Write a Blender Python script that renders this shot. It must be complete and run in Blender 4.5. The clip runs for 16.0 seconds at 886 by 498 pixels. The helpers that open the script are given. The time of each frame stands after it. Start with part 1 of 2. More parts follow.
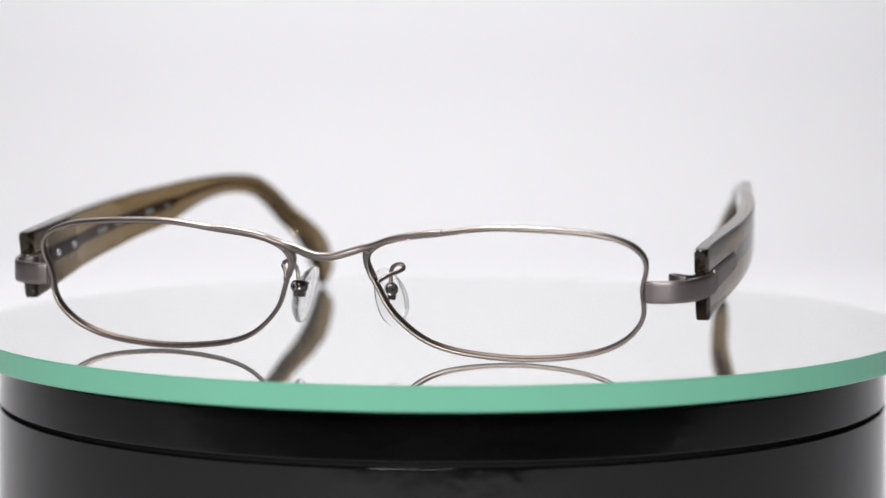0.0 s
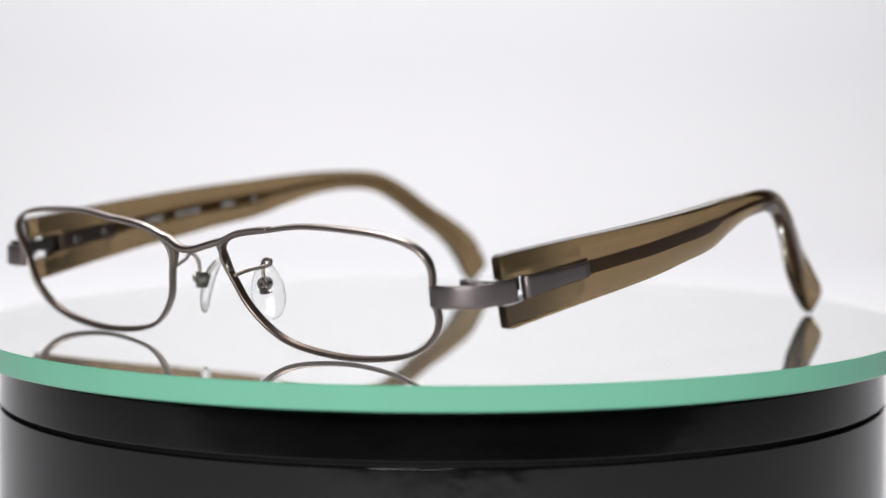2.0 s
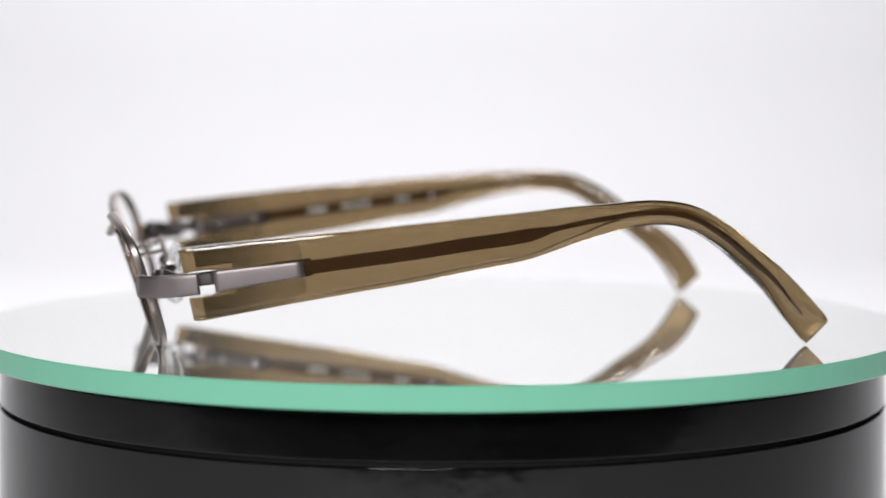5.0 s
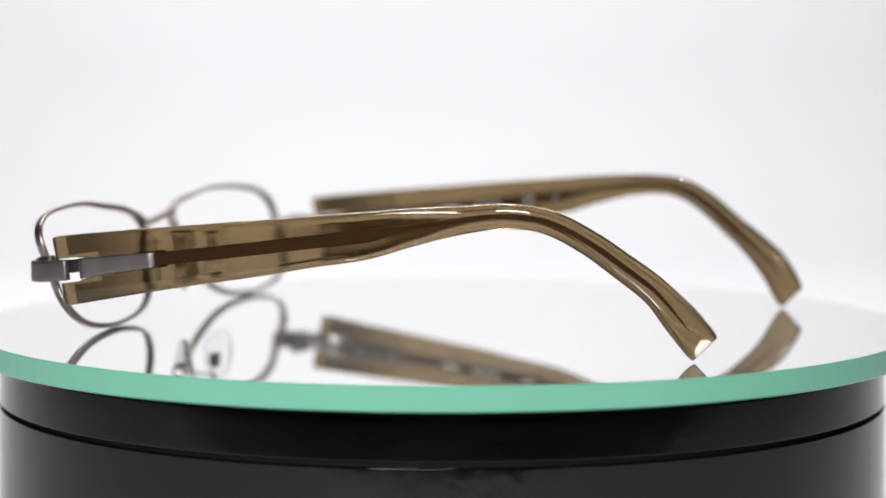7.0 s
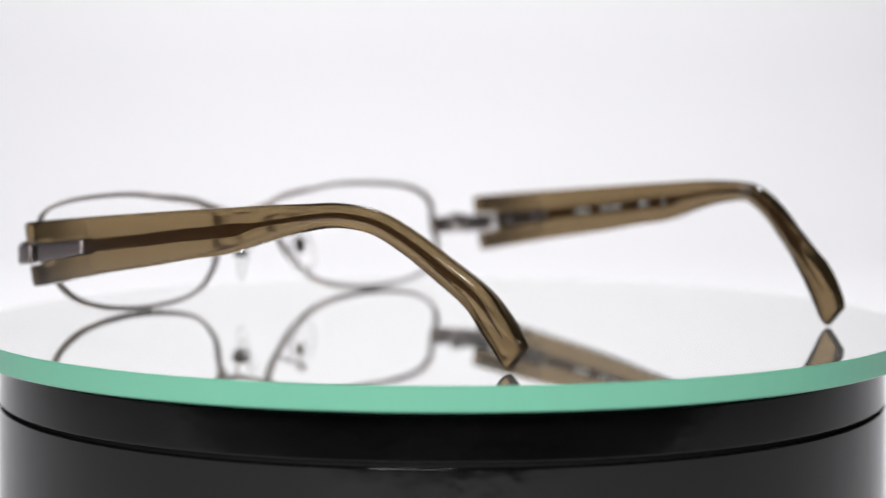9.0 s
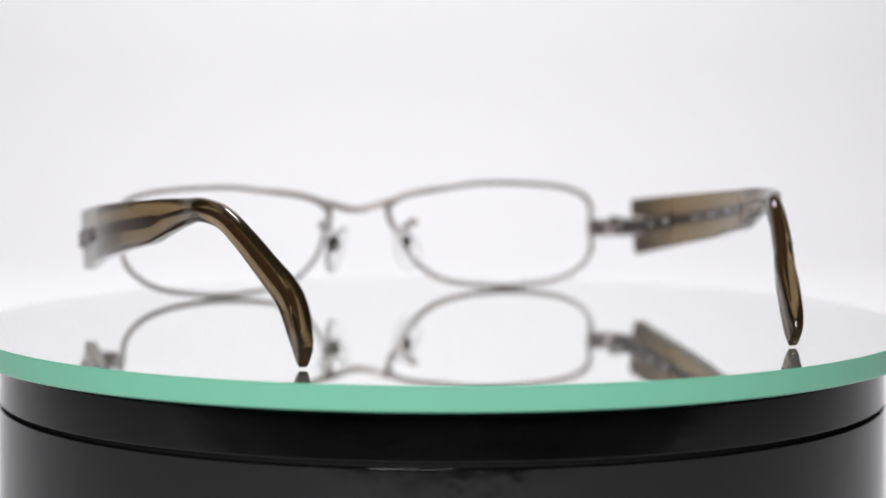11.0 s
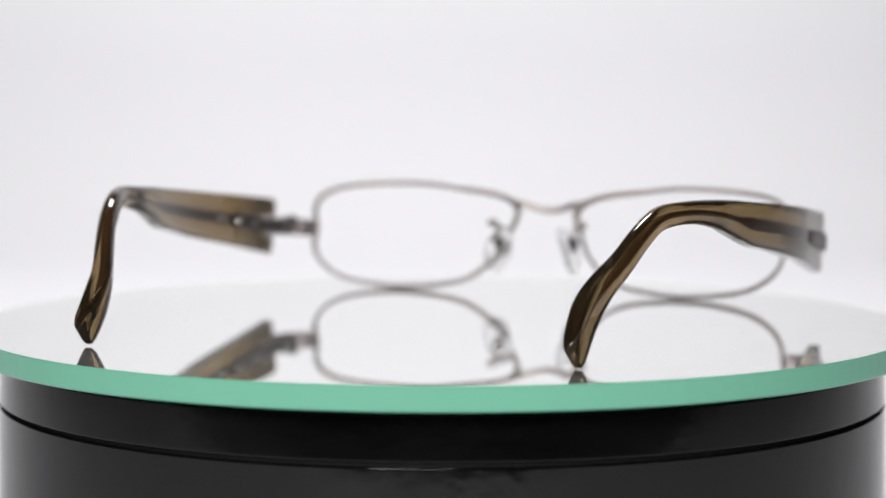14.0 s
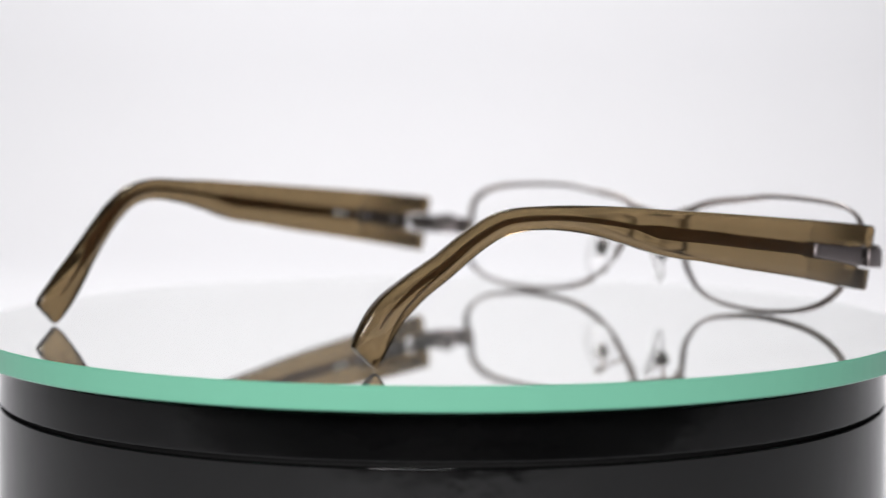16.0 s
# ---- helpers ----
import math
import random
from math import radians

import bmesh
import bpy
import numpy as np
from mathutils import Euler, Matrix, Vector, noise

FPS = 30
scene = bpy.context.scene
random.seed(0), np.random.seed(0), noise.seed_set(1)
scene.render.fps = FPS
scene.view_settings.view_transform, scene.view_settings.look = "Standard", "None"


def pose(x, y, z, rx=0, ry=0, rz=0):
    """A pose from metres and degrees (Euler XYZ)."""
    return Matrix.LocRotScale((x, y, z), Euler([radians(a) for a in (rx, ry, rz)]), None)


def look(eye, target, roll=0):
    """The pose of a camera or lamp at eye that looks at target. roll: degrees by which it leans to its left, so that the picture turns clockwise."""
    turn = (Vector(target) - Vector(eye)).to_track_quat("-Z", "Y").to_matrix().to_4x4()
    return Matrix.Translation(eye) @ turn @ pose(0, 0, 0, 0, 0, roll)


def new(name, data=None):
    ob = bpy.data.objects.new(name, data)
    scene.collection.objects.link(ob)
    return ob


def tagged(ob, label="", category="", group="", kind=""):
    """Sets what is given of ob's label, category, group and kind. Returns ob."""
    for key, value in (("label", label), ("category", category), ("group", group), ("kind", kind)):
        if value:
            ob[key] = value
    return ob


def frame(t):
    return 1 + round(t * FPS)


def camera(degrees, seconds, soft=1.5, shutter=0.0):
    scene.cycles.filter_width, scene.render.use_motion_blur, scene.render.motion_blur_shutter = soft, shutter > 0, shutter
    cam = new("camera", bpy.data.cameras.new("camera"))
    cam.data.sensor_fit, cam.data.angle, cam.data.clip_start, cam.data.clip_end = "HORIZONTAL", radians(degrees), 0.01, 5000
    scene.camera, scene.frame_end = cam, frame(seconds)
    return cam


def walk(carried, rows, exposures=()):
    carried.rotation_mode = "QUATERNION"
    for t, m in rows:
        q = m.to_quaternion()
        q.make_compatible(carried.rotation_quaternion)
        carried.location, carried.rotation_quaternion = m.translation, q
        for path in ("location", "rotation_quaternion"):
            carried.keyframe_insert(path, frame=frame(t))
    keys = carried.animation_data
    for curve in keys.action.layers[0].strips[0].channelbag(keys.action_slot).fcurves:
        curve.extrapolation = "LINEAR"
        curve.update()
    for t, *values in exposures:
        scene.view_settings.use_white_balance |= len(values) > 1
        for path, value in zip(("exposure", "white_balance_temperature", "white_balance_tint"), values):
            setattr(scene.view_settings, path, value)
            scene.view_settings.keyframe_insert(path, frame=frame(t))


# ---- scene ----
# Camera on a tripod in front of a small turntable.
cam = camera(21.644, 16.0, soft=1.5)
EYE = pose(0, -0.5001, 0.0571, 90 - 4.706, 0, -0.018) @ pose(0, 0, 0, 0, 0, 0.107)
walk(cam, [(0.0, EYE), (16.0, EYE)],
     exposures=[(0.0, -0.04), (2.5, 0.03), (7.0, 0.09), (9.0, 0.05), (11.4, 0.0), (12.5, -0.04), (14.0, -0.04), (16.0, 0.03)])
cam.data.dof.use_dof = True
cam.data.dof.focus_distance = 0.442
cam.data.dof.aperture_fstop = 11.0

# ---- light ----
world = bpy.data.worlds.new("studio")
scene.world = world
world.use_nodes = True
world.node_tree.nodes["Background"].inputs[0].default_value = (0.9, 0.93, 1.0, 1)
world.node_tree.nodes["Background"].inputs[1].default_value = 0.25


def softbox(name, size_x, size_y, watts, eye, target, colour):
    data = bpy.data.lights.new(name, "AREA")
    data.shape, data.size, data.size_y, data.energy, data.color = "RECTANGLE", size_x, size_y, watts, colour
    ob = new(name, data)
    ob.matrix_world = look(eye, target)
    return ob


softbox("overhead_softbox", 0.28, 0.22, 8.7, (-0.06, 0.52, 0.86), (0.0, 0.95, 0.05), (1.0, 0.985, 1.0))
softbox("front_softbox", 0.36, 0.26, 7.0, (-0.12, -0.95, 0.46), (0, 0.15, 0.05), (1.0, 0.985, 0.99))


# ---- materials ----
def material(name, colour, rough=0.4, metal=0.0, spread=0.0, scale=200.0, bump=0.0, bump_scale=900.0,
             rough_spread=0.0, transmission=0.0, ior=1.5, coat=0.0, aniso=(1, 1, 1), alpha=1.0):
    m = bpy.data.materials.new(name)
    m.use_nodes = True
    nodes, links = m.node_tree.nodes, m.node_tree.links
    bsdf = nodes["Principled BSDF"]
    bsdf.inputs["Base Color"].default_value = (*colour, 1)
    bsdf.inputs["Roughness"].default_value = rough
    bsdf.inputs["Metallic"].default_value = metal
    bsdf.inputs["IOR"].default_value = ior
    bsdf.inputs["Transmission Weight"].default_value = transmission
    bsdf.inputs["Coat Weight"].default_value = coat
    bsdf.inputs["Alpha"].default_value = alpha
    bsdf.inputs["Coat Roughness"].default_value = 0.05
    coords = nodes.new("ShaderNodeTexCoord")
    place = nodes.new("ShaderNodeMapping")
    place.inputs["Scale"].default_value = aniso
    links.new(coords.outputs["Object"], place.inputs["Vector"])
    if spread or rough_spread:
        big = nodes.new("ShaderNodeTexNoise")
        big.inputs["Scale"].default_value = scale
        big.inputs["Detail"].default_value = 5
        links.new(place.outputs["Vector"], big.inputs["Vector"])
        if spread:
            ramp = nodes.new("ShaderNodeMix")
            ramp.data_type = "RGBA"
            ramp.inputs[6].default_value = (*[c * (1 - spread) for c in colour], 1)
            ramp.inputs[7].default_value = (*[min(1, c * (1 + spread)) for c in colour], 1)
            links.new(big.outputs["Fac"], ramp.inputs[0])
            links.new(ramp.outputs[2], bsdf.inputs["Base Color"])
        if rough_spread:
            span = nodes.new("ShaderNodeMapRange")
            span.inputs["From Min"].default_value, span.inputs["From Max"].default_value = 0.3, 0.7
            span.inputs["To Min"].default_value = max(0.0, rough - rough_spread)
            span.inputs["To Max"].default_value = rough + rough_spread
            links.new(big.outputs["Fac"], span.inputs["Value"])
            links.new(span.outputs["Result"], bsdf.inputs["Roughness"])
    if bump:
        fine = nodes.new("ShaderNodeTexNoise")
        fine.inputs["Scale"].default_value = bump_scale
        fine.inputs["Detail"].default_value = 4
        links.new(place.outputs["Vector"], fine.inputs["Vector"])
        relief = nodes.new("ShaderNodeBump")
        relief.inputs["Strength"].default_value = bump
        relief.inputs["Distance"].default_value = 0.0002
        links.new(fine.outputs["Fac"], relief.inputs["Height"])
        links.new(relief.outputs["Normal"], bsdf.inputs["Normal"])
    return m


PAPER = material("white_paper", (0.857, 0.857, 0.872), 0.8, spread=0.015, scale=6, bump=0.05, bump_scale=600)
ROOM = material("dark_room_wall", (0.05, 0.05, 0.055), 0.9, spread=0.2, scale=3, bump=0.1, bump_scale=40)
TABLE = material("dark_table_top", (0.022, 0.021, 0.020), 0.9, spread=0.1, scale=20, bump=0.1, bump_scale=300)
METAL = material("brushed_gunmetal", (0.42, 0.365, 0.335), 0.40, 1.0, spread=0.06, scale=350, bump=0.025,
                 bump_scale=2500, rough_spread=0.03)
METAL_PLATE = material("satin_gunmetal_plate", (0.33, 0.29, 0.29), 0.47, 1.0, spread=0.08, scale=250, bump=0.15,
                       bump_scale=3000, rough_spread=0.05)
STEEL = material("polished_steel", (0.33, 0.31, 0.30), 0.22, 1.0, spread=0.1, scale=600)
GROOVE = material("dark_bronze_groove", (0.125, 0.088, 0.068), 0.42, 0.85, spread=0.15, scale=300, bump=0.05, bump_scale=2500)
HINGE = material("dark_hinge_metal", (0.07, 0.055, 0.048), 0.4, 0.6, spread=0.2, scale=400)
STRAP = material("dark_strap_metal", (0.17, 0.155, 0.15), 0.42, 0.9, spread=0.12, scale=400)
RIVET = material("bright_rivet_steel", (0.62, 0.60, 0.59), 0.22, 1.0, spread=0.1, scale=600)
CORE = material("core_wire_metal", (0.19, 0.105, 0.07), 0.5, 0.2, spread=0.15, scale=300)
ACETATE = material("olive_brown_acetate", (0.262, 0.182, 0.092), 0.035, spread=0.10, scale=90, rough_spread=0.02,
                   transmission=0.93, ior=1.49, aniso=(1, 0.25, 1))
SILICONE = material("clear_silicone", (0.97, 0.97, 0.965), 0.10, ior=1.18, transmission=1.0, bump=0.5, bump_scale=420, alpha=0.75, coat=1.0)
PRINT = material("pale_print", (0.55, 0.55, 0.53), 0.5, spread=0.3, scale=900)
GREEN_EDGE = material("green_glass_edge", (0.255, 0.69, 0.485), 0.22, spread=0.05, scale=60, bump=0.04, bump_scale=500)
SILVERING = material("mirror_silvering", (0.955, 0.97, 0.945), 0.0, 0.82)
BLACK = material("black_gloss_plastic", (0.0035, 0.0035, 0.0037), 0.09, spread=0.3, scale=30, rough_spread=0.06,
                 bump=1.0, bump_scale=34)
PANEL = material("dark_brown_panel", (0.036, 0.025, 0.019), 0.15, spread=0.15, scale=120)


def panel_fade(m, stops):
    """Fade the panel's alpha along y, denser again at its end: (y, alpha) from front to back."""
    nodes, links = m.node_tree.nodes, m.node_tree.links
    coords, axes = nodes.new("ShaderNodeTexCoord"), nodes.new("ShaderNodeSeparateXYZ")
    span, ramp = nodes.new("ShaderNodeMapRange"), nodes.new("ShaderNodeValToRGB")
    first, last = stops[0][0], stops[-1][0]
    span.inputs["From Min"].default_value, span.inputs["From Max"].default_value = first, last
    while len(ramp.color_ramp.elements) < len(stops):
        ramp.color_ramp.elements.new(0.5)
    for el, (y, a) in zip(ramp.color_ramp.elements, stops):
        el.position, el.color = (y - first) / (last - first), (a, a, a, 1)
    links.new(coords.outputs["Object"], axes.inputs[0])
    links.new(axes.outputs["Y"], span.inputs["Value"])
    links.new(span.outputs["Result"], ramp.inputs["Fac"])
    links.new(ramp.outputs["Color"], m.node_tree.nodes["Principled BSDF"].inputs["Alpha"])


# The last two stops paint in the dark line that the rear wall refracts.
panel_fade(PANEL, ((0.0125, 0.56), (0.0190, 0.38), (0.0270, 0.10), (0.0295, 0.14), (0.0312, 0.38)))
GAP = material("black_matt_gap", (0.006, 0.006, 0.006), 0.7)


# ---- mesh helpers ----
def part(name, bm, mats, parent=None, label="", smooth=True):
    bmesh.ops.recalc_face_normals(bm, faces=bm.faces)
    me = bpy.data.meshes.new(name)
    bm.to_mesh(me)
    bm.free()
    for mat in (mats if isinstance(mats, (list, tuple)) else [mats]):
        me.materials.append(mat)
    for poly in me.polygons:
        poly.use_smooth = smooth
    ob = new(name, me)
    if parent is not None:
        ob.parent = parent
    if label:
        ob["label"] = label
    return ob


def bevelled(ob, width, segments=3, angle=35):
    mod = ob.modifiers.new("bevel", "BEVEL")
    mod.width, mod.segments, mod.limit_method, mod.angle_limit = width, segments, "ANGLE", radians(angle)
    mod.harden_normals = True
    return ob


def lathe(bm, profile, steps=160, slot=0):
    """Turn a profile of (radius, z) round the z axis; end points on the axis close it."""
    rings = []
    for r, z in profile:
        if r < 1e-7:
            rings.append([bm.verts.new((0, 0, z))])
        else:
            rings.append([bm.verts.new((r * math.cos(2 * math.pi * k / steps), r * math.sin(2 * math.pi * k / steps), z))
                          for k in range(steps)])
    for a, b in zip(rings, rings[1:]):
        for k in range(steps):
            j = (k + 1) % steps
            if len(a) == 1:
                f = bm.faces.new((a[0], b[k], b[j]))
            elif len(b) == 1:
                f = bm.faces.new((a[k], b[0], a[j]))
            else:
                f = bm.faces.new((a[k], b[k], b[j], a[j]))
            f.material_index = slot
    return bm


def sweep(bm, centres, halves, closed=False, sides=14, power=2.6, up=(0, 1, 0)):
    """A bar along the centres with a rounded-rectangle section: halves are (across, along up) per station."""
    pts = [Vector(c) for c in centres]
    count, rings = len(pts), []
    for i, p in enumerate(pts):
        a = pts[(i - 1) % count] if closed or i else pts[0]
        b = pts[(i + 1) % count] if closed or i < count - 1 else pts[-1]
        t = (b - a).normalized()
        v = Vector(up)
        v = (v - t * v.dot(t)).normalized()
        u = t.cross(v)
        ha, hb = halves[i] if isinstance(halves, list) else halves
        ring = []
        for k in range(sides):
            q = 2 * math.pi * (k + 0.5) / sides
            cu, sv = math.cos(q), math.sin(q)
            su = math.copysign(abs(cu) ** (2 / power), cu) * ha
            ss = math.copysign(abs(sv) ** (2 / power), sv) * hb
            ring.append(bm.verts.new(p + u * su + v * ss))
        rings.append(ring)
    pairs = list(zip(rings, rings[1:])) + ([(rings[-1], rings[0])] if closed else [])
    for r0, r1 in pairs:
        for k in range(sides):
            j = (k + 1) % sides
            bm.faces.new((r0[k], r0[j], r1[j], r1[k]))
    if not closed:
        bm.faces.new(rings[0][::-1])
        bm.faces.new(rings[-1])
    return bm


def smooth_path(knots, count):
    """Points on a smooth curve through the knots (tuples of any length), evenly in knot number."""
    ks = [np.array(k, float) for k in knots]
    ks = [2 * ks[0] - ks[1]] + ks + [2 * ks[-1] - ks[-2]]
    out = []
    for n in range(count):
        s = n / (count - 1) * (len(ks) - 3)
        i = min(int(s), len(ks) - 4)
        t = s - i
        a, b, c, d = ks[i:i + 4]
        out.append(0.5 * (2 * b + (c - a) * t + (2 * a - 5 * b + 4 * c - d) * t * t + (3 * b - a - 3 * c + d) * t ** 3))
    return out


def box(bm, lo, hi):
    made = bmesh.ops.create_cube(bm, size=1)["verts"]
    for v in made:
        v.co = Vector([lo[i] + (v.co[i] + 0.5) * (hi[i] - lo[i]) for i in range(3)])
    return made


# ---- the setting ----
def backdrop():
    bm = bmesh.new()
    line = [(-0.42, -0.0775)] + [(1.07 + 0.13 * math.sin(a), 0.0525 - 0.13 * math.cos(a))
                              for a in [radians(4.5 * k) for k in range(21)]] + [(1.20, 1.1)]
    rows = [[bm.verts.new((x, y, z)) for x in (-1.3, -0.65, 0, 0.65, 1.3)] for y, z in line]
    for a, b in zip(rows, rows[1:]):
        for k in range(4):
            bm.faces.new((a[k], a[k + 1], b[k + 1], b[k]))
    return tagged(part("backdrop", bm, PAPER), "seamless white paper sweep behind the turntable", "backdrop", kind="structure")


def room():
    for name, lo, hi in (("wall_south", (-2.0, -2.1, -0.8), (2.0, -2.0, 1.8)), ("wall_north", (-2.0, 2.0, -0.8), (2.0, 2.1, 1.8)),
                         ("wall_east", (2.0, -2.0, -0.8), (2.1, 2.0, 1.8)), ("wall_west", (-2.1, -2.0, -0.8), (-2.0, 2.0, 1.8)),
                         ("floor", (-2.0, -2.0, -0.9), (2.0, 2.0, -0.8)), ("ceiling", (-2.0, -2.0, 1.8), (2.0, 2.0, 1.9))):
        bm = bmesh.new()
        box(bm, lo, hi)
        tagged(part(name, bm, ROOM, smooth=False), "dim plain dark " + name.split("_")[0] + " of the studio", name.split("_")[0], kind="structure")
    bm = bmesh.new()
    box(bm, (-1.35, -0.9, -0.80), (1.35, 1.30, -0.0785))
    tagged(part("support_table", bm, TABLE, smooth=False), "plain dark table under the white paper", "table", kind="structure")


# ---- turntable ----
PLATE_R, PLATE_T, PLATE_Z = 0.1005, 0.0045, 0.0003


def turntable():
    base = new("turntable_base")
    tagged(base, "round glossy black plastic turntable base with grooves", "turntable")
    z0 = -PLATE_T

    def drum(name, top, foot, radius, soft, mat, label="", taper=0.0):
        bm = bmesh.new()
        hold, crown = soft + 0.0002, radius - taper
        lathe(bm, [(0, top), (crown - hold, top), (crown - soft, top), (crown - 0.3 * soft, top - 0.3 * soft), (crown, top - soft),
                   (crown + taper * 0.03, top - hold), (radius - taper * 0.03, foot + hold), (radius, foot + soft), (radius - 0.3 * soft, foot + 0.3 * soft),
                   (radius - soft, foot), (radius - hold, foot), (0, foot)], steps=192)
        return part(name, bm, mat, base, label)
    drum("platter", z0 - 0.0001, z0 - 0.0014, 0.0928, 0.0002, GAP, "matt black recessed platter")
    drum("top_ring", z0 - 0.0014, -0.0143, 0.0947, 0.00012, BLACK, taper=0.0003)
    drum("groove", -0.0143, -0.0153, 0.0936, 0.0001, GAP, "matt black groove")
    drum("drum", -0.0153, -0.0352, 0.0948, 0.00012, BLACK)
    drum("groove", -0.0352, -0.0358, 0.0941, 0.0001, GAP, "matt black groove")
    drum("lower_drum", -0.0358, -0.0774, 0.0948, 0.00012, BLACK)
    bm = bmesh.new()
    c = 0.00035
    lathe(bm, [(0, PLATE_Z), (PLATE_R - c, PLATE_Z)], slot=0)
    lathe(bm, [(PLATE_R - c, PLATE_Z), (PLATE_R, PLATE_Z - c), (PLATE_R, -PLATE_T + c), (PLATE_R - c, -PLATE_T)], slot=1)
    lathe(bm, [(PLATE_R - c, -PLATE_T), (0, -PLATE_T)], slot=1)
    bmesh.ops.remove_doubles(bm, verts=bm.verts, dist=1e-6)
    plate = part("mirror_plate", bm, [SILVERING, GREEN_EDGE], smooth=False)
    tagged(plate, "round mirror glass plate with a green edge on the turntable", "mirror")
    return plate


# ---- eyeglasses ----
RIM = (1.0086, 0.0088, 0.017, 0.038, -0.0065, -0.0196, 0.0509, -0.0491, -0.0171, -0.0059, 0.0116, -0.0202, -0.0078, 0.0034,
       -0.0107, -0.0013, 0.0018, 0.0009, -0.0061)


def rim_depth(x, z):
    u = x - 0.035
    return -0.00053 - 0.3521 * (z - 0.0135) + 0.0562 * u + 1.35 * u * u


def rim_point(a, grow=0.0):
    r = RIM[0] + sum(RIM[2 * k - 1] * math.cos(k * a) + RIM[2 * k] * math.sin(k * a) for k in range(1, 10))
    x, z = 0.0347 + (0.02555 * r + grow) * math.cos(a), 0.01397 + (0.01336 * r + grow) * math.sin(a)
    return Vector((x, rim_depth(x, z), z))


# centre line, height and thickness of a temple, front to tip, in millimetres: x, y, z, height, thickness
TEMPLE = ((68.7, 8.5, 15.39, 13.92, 2.8), (68.89, 15.0, 16.35, 13.41, 3.0), (69.45, 26.2, 17.95, 12.5, 3.2), (70.04, 38.0, 19.53, 11.58, 3.2),
          (69.8, 50.0, 21.04, 10.78, 3.2), (68.71, 61.1, 22.55, 9.77, 3.2), (67.04, 71.4, 23.82, 8.97, 3.2), (65.17, 80.5, 25.58, 7.1, 3.1),
          (63.45, 89.2, 26.96, 5.45, 3.1))
DROP = {1: ((62.31, 98.04, 27.85, 4.75, 3.05), (60.06, 105.69, 26.76, 4.7, 3.3), (57.8, 112.5, 23.22, 4.85, 3.6), (55.16, 118.69, 18.51, 5.2, 4.0),
            (52.5, 124.7, 13.5, 5.6, 4.2), (51.72, 129.4, 8.3, 6.5, 3.7), (51.74, 134.0, 3.03, 6.9, 2.4)),
        -1: ((60.88, 98.41, 27.62, 4.5, 3.15), (57.37, 105.2, 26.85, 4.7, 3.3), (55.35, 111.4, 23.7, 4.9, 3.6), (53.26, 117.5, 19.06, 5.1, 4.0),
             (50.86, 123.2, 14.8, 5.6, 4.2), (49.4, 128.1, 10.2, 6.6, 3.7), (48.54, 132.65, 2.96, 7.1, 2.4))}


def temple_stations(side, count):
    rows = smooth_path(TEMPLE + DROP[side], count)
    out = []
    for i, r in enumerate(rows):
        t = Vector(rows[min(i + 1, count - 1)][:3] - rows[max(i - 1, 0)][:3]).normalized()
        n = (Vector((0, 0, 1)) - t * t.z).normalized()
        if i < 8:
            n = n.lerp(Vector((0, -0.22, 1)).normalized(), 1 - i / 8).normalized()
        if i > count - 12:
            n = n.lerp(Vector((n.x, 0.70, 0.71)).normalized(), (i - count + 12) / 12).normalized()
        w = t.cross(n).normalized()
        c = Vector(r[:3])
        out.append([Vector((side * v.x, v.y, v.z)) for v in (c, t, n, w)] + [r[3], r[4]])
    return out


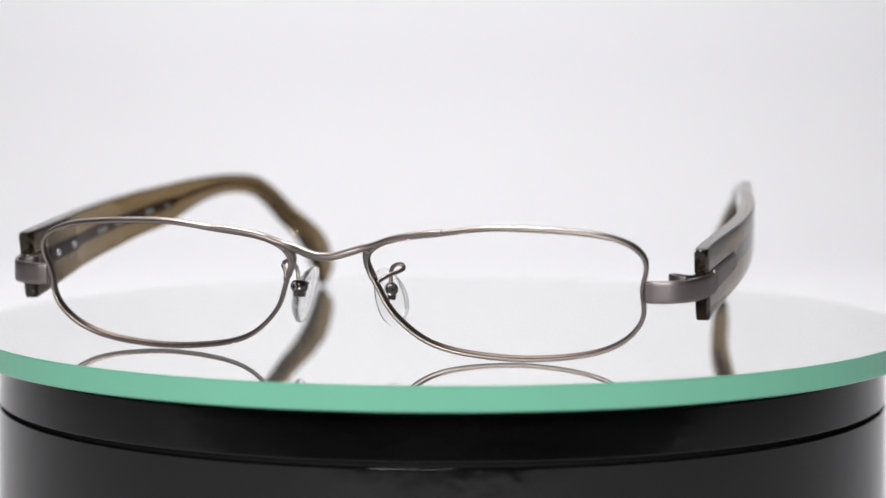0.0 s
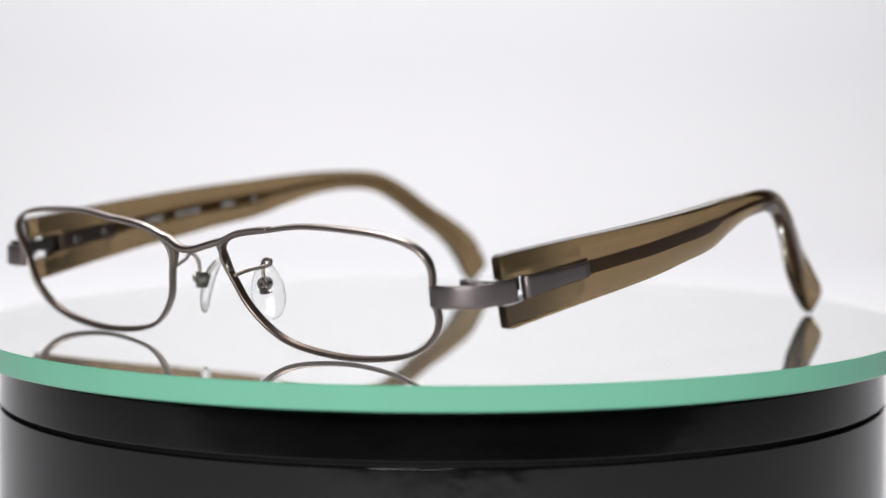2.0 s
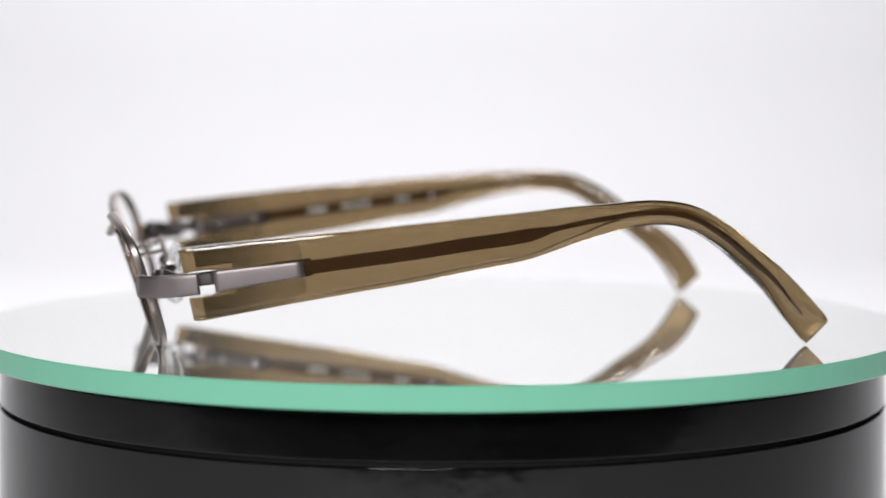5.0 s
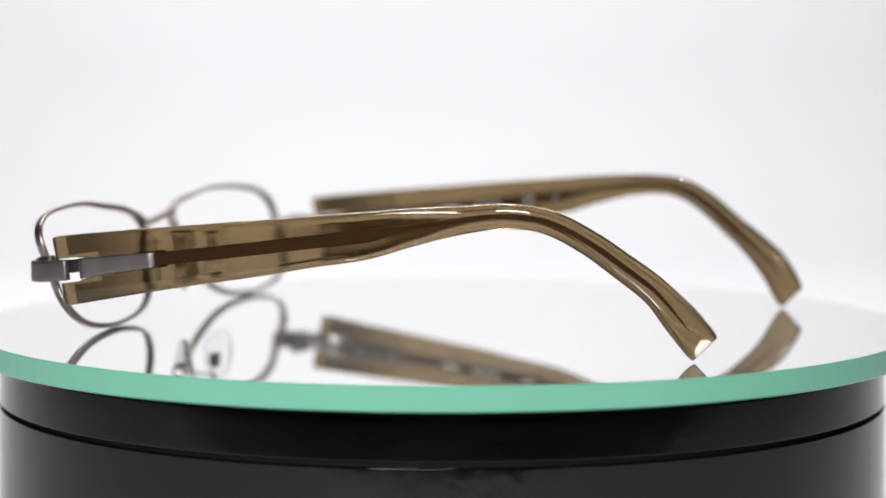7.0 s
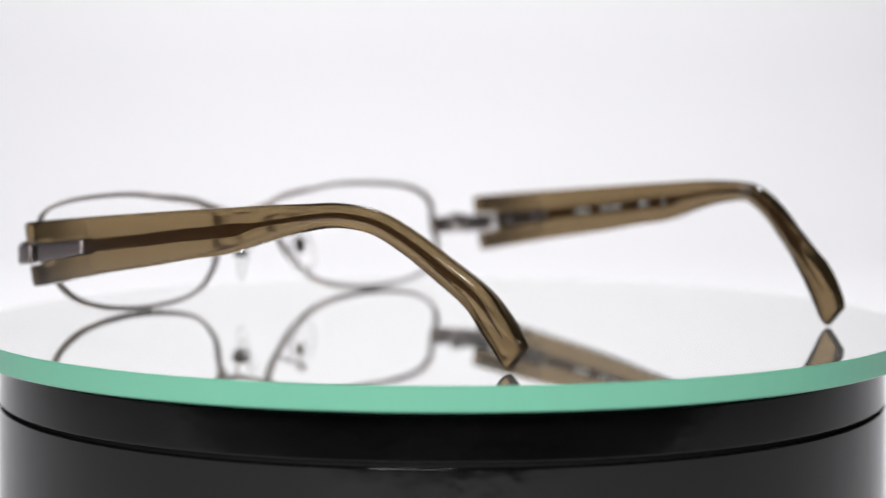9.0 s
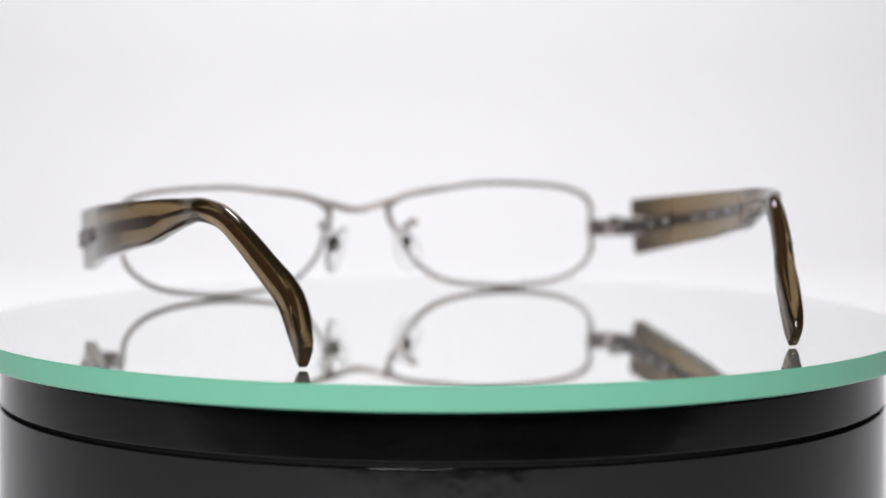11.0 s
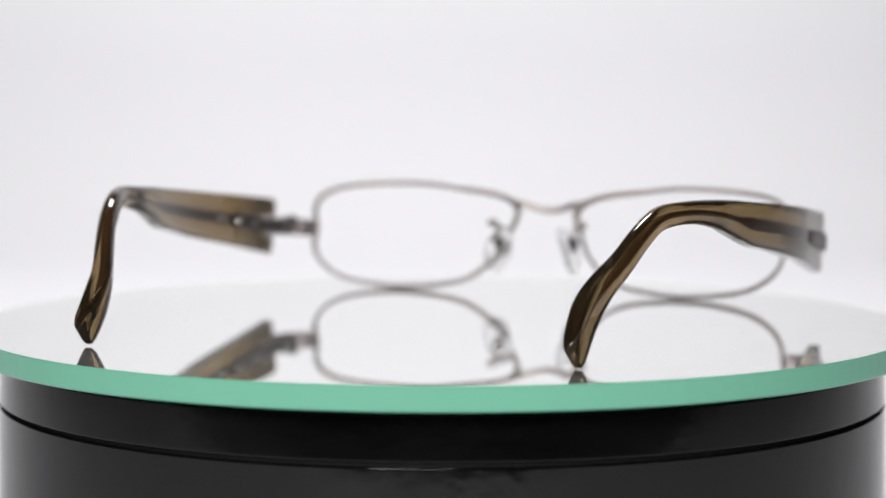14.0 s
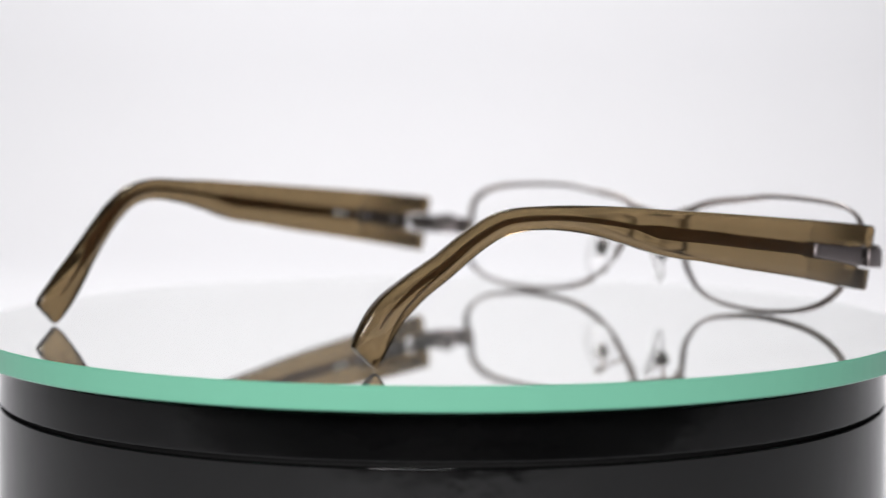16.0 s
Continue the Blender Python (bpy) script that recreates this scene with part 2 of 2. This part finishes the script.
def temple(side, parent):
    count = 110
    st = temple_stations(side, count)
    bm = bmesh.new()
    skins = ([], [])
    for i, (c, t, n, w, h, th) in enumerate(st):
        left = count - 1 - i
        if left < 4:
            h, th = h * (0.90, 0.97, 1.0, 1.0)[left], th * (0.84, 0.95, 1.0, 1.0)[left]
        if i < 2:
            h, th = h * (0.955, 0.99)[i], th * (0.72, 0.93)[i]
        # box-like with eased edges in front, oval behind the bend
        power = max(2.6, min(9.0, 2.6 + (h - 5.2) * 1.9))
        slot = (2.4 - 0.75 * max(0.0, min(1.0, (i - 5) / 4))) / (h / 2) if h > 8 else 0.33
        levels = (-1, -0.96, -0.85, -0.6, -slot, slot, 0.6, 0.85, 0.96, 1)
        for skin, s in zip(skins, (1, -1)):
            skin.append([bm.verts.new((c + n * u * h / 2 + w * s * th / 2 * (1 - abs(0.985 * u) ** power) ** (1 / power)) * 0.001)
                         for u in levels])
    notch, low, high, top = 9, 4, 5, 9
    for skin in skins:
        for i in range(count - 1):
            for j in range(top):
                if not (j == low and i < notch):
                    bm.faces.new((skin[i][j], skin[i + 1][j], skin[i + 1][j + 1], skin[i][j + 1]))
    a, b = skins

    def wall(i, j, k, m):
        bm.faces.new((a[i][j], a[k][m], b[k][m], b[i][j]))
    for i in range(count - 1):
        wall(i, 0, i + 1, 0)
        wall(i, top, i + 1, top)
        if i < notch:
            wall(i, low, i + 1, low)
            wall(i, high, i + 1, high)
    for j in range(top):
        wall(notch if j == low else 0, j, notch if j == low else 0, j + 1)
        wall(count - 1, j, count - 1, j + 1)
    body = bevelled(part("temple", bm, ACETATE, parent, "translucent olive-brown acetate temple"), 0.0003, 3, 40)

    # metal core embedded in the acetate
    first, last, neck = 16, 105, 45
    centres, halves = [], []
    for i in range(first, last):
        c, t, n, w, h, th = st[i]
        wide = 1.3 if i < neck else max(0.5, 1.3 - (i - neck) * 0.2)
        centres.append(c * 0.001)
        end = min(1.0, (last - i) / 15)
        halves.append(((0.35 + 0.2 * max(0.0, min(1.0, (i - 70) / 8))) * end * 0.001, wide * (0.25 + 0.75 * end) * 0.001))
    part("core_wire", sweep(bmesh.new(), centres, halves, sides=12, power=5, up=(0, 0, 1)), CORE, body, "dark brown metal core wire")

    # outer metal plate lying in the notch
    centres, halves = [], []
    for i in range(6, 18):
        c, t, n, w, h, th = st[i]
        out = Vector((side, 0, 0))
        centres.append((c + out * (th / 2 - 0.1) ) * 0.001)
        f = (i - 6) / 11
        halves.append((0.0007, (2.05 - 0.6 * f) * 0.001))
    part("metal_plate", sweep(bmesh.new(), centres, halves, sides=16, power=7, up=(0, 0, 1)), METAL_PLATE, body, "satin gunmetal plate")
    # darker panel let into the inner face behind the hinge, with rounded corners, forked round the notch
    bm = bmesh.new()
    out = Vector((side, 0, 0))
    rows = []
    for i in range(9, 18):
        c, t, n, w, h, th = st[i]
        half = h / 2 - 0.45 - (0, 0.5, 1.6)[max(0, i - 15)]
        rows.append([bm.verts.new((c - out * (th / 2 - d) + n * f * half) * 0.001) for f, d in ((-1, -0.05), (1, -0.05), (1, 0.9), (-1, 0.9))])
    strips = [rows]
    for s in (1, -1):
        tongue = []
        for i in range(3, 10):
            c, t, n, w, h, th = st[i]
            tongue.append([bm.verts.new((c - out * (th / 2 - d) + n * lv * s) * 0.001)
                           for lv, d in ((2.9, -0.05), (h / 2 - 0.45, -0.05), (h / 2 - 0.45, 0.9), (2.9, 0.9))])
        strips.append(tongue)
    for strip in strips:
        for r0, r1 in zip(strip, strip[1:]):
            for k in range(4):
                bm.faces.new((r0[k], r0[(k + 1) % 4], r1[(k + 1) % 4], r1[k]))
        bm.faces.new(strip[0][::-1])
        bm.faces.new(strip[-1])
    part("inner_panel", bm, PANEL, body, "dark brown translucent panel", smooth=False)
    # hinge leaf let into the inner face, with two rivets
    centres = [(st[i][0] - Vector((side, 0, 0)) * (st[i][5] / 2 - 0.3)) * 0.001 for i in range(8, 19)]
    part("hinge", sweep(bmesh.new(), centres, (0.0005, 0.0017), sides=12, power=5, up=(0, 0, 1)), HINGE, body, "dark metal hinge leaf")
    for i in (11, 16):
        c, t, n, w, h, th = st[i]
        bm = bmesh.new()
        bmesh.ops.create_cone(bm, cap_ends=True, segments=20, radius1=0.0010, radius2=0.0008, depth=0.0005)
        spot = Matrix.Translation((c - Vector((side, 0, 0)) * (th / 2 + 0.2)) * 0.001) @ Euler((0, radians(-90 * side), 0)).to_matrix().to_4x4()
        bmesh.ops.transform(bm, matrix=spot, verts=bm.verts)
        bevelled(part("rivet", bm, RIVET, body, "small round steel rivet"), 0.00015, 2)
    # small worn print on the inner face, in letter-sized bars
    marks = ((44, 4, 1.0), (53.5, 6, 1.0), (65, 3, 0.9), (72, 1, 1.1)) if side < 0 else ((29, 1, 1.2), (37, 4, 1.0))
    ys = [x[0].y for x in st[:70]]
    for at, letters, tall in marks:
        bm = bmesh.new()
        for k in range(letters):
            y0 = at + (k - letters / 2) * 1.15
            edge = []
            for y in (y0, y0 + 0.72 + 0.16 * math.sin(7 * k + at)):
                i = max(m for m in range(69) if ys[m] <= y)
                f = (y - ys[i]) / (ys[i + 1] - ys[i])
                c, n, th = st[i][0].lerp(st[i + 1][0], f), st[i][2], st[i][5]
                inner = c - Vector((side, 0, 0)) * (th / 2 + 0.02)
                edge.append([bm.verts.new((inner + n * lv - Vector((side, 0, 0)) * up) * 0.001)
                             for lv, up in ((-tall / 2, 0), (tall / 2, 0), (tall / 2, 0.05), (-tall / 2, 0.05))])
            for m in range(4):
                bm.faces.new((edge[0][m], edge[0][(m + 1) % 4], edge[1][(m + 1) % 4], edge[1][m]))
            bm.faces.new(edge[0][::-1])
            bm.faces.new(edge[1])
        part("print_mark", bm, PRINT, body, "small pale printed mark", smooth=False)
    return body


def end_piece(side, parent):
    knots = [(59.9, 0.3, 14.8, 2.0), (62.2, 0.1, 14.8, 2.1), (65.0, 0.6, 14.9, 2.1), (67.2, 2.3, 15.0, 2.1),
             (68.8, 5.0, 15.2, 2.1), (69.9, 8.0, 15.5, 2.05), (70.5, 10.8, 15.8, 2.0)]
    rows = smooth_path(knots, 34)
    centres = [Vector((side * r[0], r[1], r[2])) * 0.001 for r in rows]
    ob = part("end_piece", sweep(bmesh.new(), centres, [(0.00065, r[3] * 0.001) for r in rows], sides=16, power=6, up=(0, 0, 1)),
              METAL_PLATE, parent, "flat satin gunmetal end piece")
    # curled hinge strap behind the end piece
    knots = [(67.2, 2.6, 17.0), (65.6, 2.6, 17.2), (64.2, 3.2, 17.3), (63.9, 4.4, 17.3), (65.0, 5.4, 17.2), (66.6, 6.4, 16.9), (67.4, 9.0, 16.8),
             (67.9, 14.5, 17.4)]
    rows = smooth_path(knots, 24)
    part("hinge_strap", sweep(bmesh.new(), [Vector((side * r[0], r[1], r[2] - 0.6)) * 0.001 for r in rows], (0.0003, 0.0013),
                              sides=10, power=5, up=(0, 0, 1)), STRAP, ob, "curled dark steel hinge strap")
    return ob


def rim(side, parent):
    pts = [rim_point(2 * math.pi * k / 144) for k in range(144)]
    pts = [Vector((side * p.x, p.y, p.z)) for p in pts]
    bm = sweep(bmesh.new(), pts, (0.00043, 0.0009), closed=True, sides=12, power=3.2, up=(0, 1, 0.38))
    middle = sum(pts, Vector()) / len(pts)
    # the lens groove runs round the inside of the rim
    for k, f in enumerate(bm.faces):
        p = (pts[k // 12] + pts[(k // 12 + 1) % 144]) / 2
        d, inward = f.calc_center_median() - p, middle - p
        inward.y = d.y = 0
        f.material_index = 1 if abs((f.calc_center_median() - p).y) < 0.0007 and d.dot(inward) > 0.5 * d.length * inward.length else 0
    ob = part("rim", bm, [METAL, GROOVE], parent)
    return ob


def bridge(parent):
    half = []
    for a in [radians(119 + 2.6 * k) for k in range(11)]:
        p = rim_point(a, 0.0001)
        half.append((p.x, p.y - 0.0003, p.z + 0.0002))
    knots = half + [(0.0072, -0.0045, 0.0219), (0.0046, -0.0051, 0.0211), (0.0022, -0.0056, 0.0204), (0.0, -0.0057, 0.0202)]
    knots += [(-x, y, z) for x, y, z in knots[-2::-1]]
    rows = smooth_path(knots, 90)
    halves = []
    for k, r in enumerate(rows):
        ease = 0.55 + 0.45 * min(1.0, min(k, 89 - k) / 7)
        halves.append(((0.0007 if abs(r[0]) < 0.008 else 0.0005) * ease, 0.0009))
    bm = sweep(bmesh.new(), [Vector(r) for r in rows], halves, sides=12, power=3, up=(0, 1, 0.3))
    for side in (1, -1):
        foot = rim_point(radians(171))
        post = smooth_path([(foot.x, foot.y, foot.z), (0.0074, -0.0024, 0.0190), (0.0076, -0.0036, 0.0210), (0.0082, -0.0042, 0.0217)], 12)
        sweep(bm, [Vector((side * r[0], r[1], r[2])) for r in post], [(0.0006 + 0.0003 * (k > 8), 0.0009) for k in range(12)], sides=12, power=3, up=(0, 1, 0.38))
    return part("bridge", bm, METAL, parent)


def nose_pad(side, parent):
    knots = [(9.2, -1.8, 15.3), (10.2, 1.0, 16.3), (11.5, 3.8, 16.9), (12.2, 5.0, 17.4), (11.9, 5.3, 18.1), (11.0, 5.0, 18.2), (10.0, 5.2, 17.6),
             (9.5, 5.6, 16.4), (9.4, 5.9, 14.2)]
    rows = smooth_path(knots, 54)
    arm = part("pad_arm", sweep(bmesh.new(), [Vector((side * r[0], r[1], r[2])) * 0.001 for r in rows], (0.00040, 0.00040), sides=10,
                                power=2, up=(0.2, 0.1, 1)), METAL, parent, "thin curled metal nose pad arm")
    bm = bmesh.new()
    bmesh.ops.create_uvsphere(bm, u_segments=36, v_segments=20, radius=1.0)
    long = Vector((-0.30, 0.08, 0.95)).normalized()
    face = Vector((-0.68, 0.68, 0))
    face = (face - long * face.dot(long)).normalized()
    wide = long.cross(face)
    for v in bm.verts:
        x, y, z = v.co
        flat = math.copysign(abs(x) ** 0.7, x)
        p = Vector((8.9, 7.5, 11.8)) + face * flat * 1.35 + wide * y * (3.3 - 0.5 * z) + long * z * 5.8 + face * 0.9 * (z * z)
        v.co = Vector((side * p.x, p.y, p.z)) * 0.001
    part("pad", bm, SILICONE, arm, "clear silicone nose pad")
    bm = bmesh.new()
    path = [Vector((9.25, 7.3, 11.6)) + long * k * 0.35 + face * 0.2 for k in range(-1, 9)]
    sweep(bm, [Vector((side * p.x, p.y, p.z)) * 0.001 for p in path], [(0.00025, (0.5 + 0.45 * math.sin(1.3 * k)) * 0.001) for k in range(10)], sides=8,
          power=3, up=(0.55 * side, 0.8, 0))
    part("pad_insert", bm, STEEL, arm, "small metal insert inside the pad")
    # round screw housing and a cross-head screw in it
    facing = Matrix.Translation((side * 0.0094, 0.0062, 0.0133)) @ Euler((radians(90), 0, radians(side * 22))).to_matrix().to_4x4()
    bm = bmesh.new()
    bmesh.ops.create_cone(bm, cap_ends=True, segments=28, radius1=0.00135, radius2=0.00125, depth=0.0024)
    box(bm, (-0.0008, -0.0021, -0.0010), (0.0008, 0.0002, 0.0010))
    bmesh.ops.transform(bm, matrix=facing, verts=bm.verts)
    bevelled(part("pad_housing", bm, STEEL, arm, "small round steel pad housing"), 0.0003, 3)
    bm = bmesh.new()
    bmesh.ops.create_cone(bm, cap_ends=True, segments=24, radius1=0.0009, radius2=0.0008, depth=0.0005)
    old = set(bm.faces)
    for wide, tall in ((0.00055, 0.00011), (0.00011, 0.00055)):
        box(bm, (-wide, -tall, 0.0001), (wide, tall, 0.00029))
    for f in bm.faces:
        f.material_index = 0 if f in old else 1
    bmesh.ops.transform(bm, matrix=facing @ Matrix.Translation((0, 0, 0.00135)), verts=bm.verts)
    part("screw", bm, [RIVET, GAP], arm, "tiny cross-head steel screw", smooth=False)
    return arm


def eyeglasses():
    ob = new("eyeglasses")
    tagged(ob, "gunmetal eyeglasses with olive-brown temples standing open on the mirror", "eyeglasses")
    for side in (1, -1):
        rim(side, ob)
        end_piece(side, ob)
        nose_pad(side, ob)
        temple(side, ob)
    bridge(ob)
    return ob


backdrop()
room()
mirror_plate = turntable()
glasses = eyeglasses()


# ---- what moves ----
def motions():
    rows_glasses, rows_plate = [], []
    for k in range(33):
        t = 0.5 * k
        turn = pose(0, 0, 0, 0, 0, -15.944 - 13.125 * t)
        rows_glasses.append((t, turn @ pose(-0.00266, -0.0653, -0.00022, 0, 0, -0.69)))
        rows_plate.append((t, turn))
    walk(glasses, rows_glasses)
    walk(mirror_plate, rows_plate)


motions()
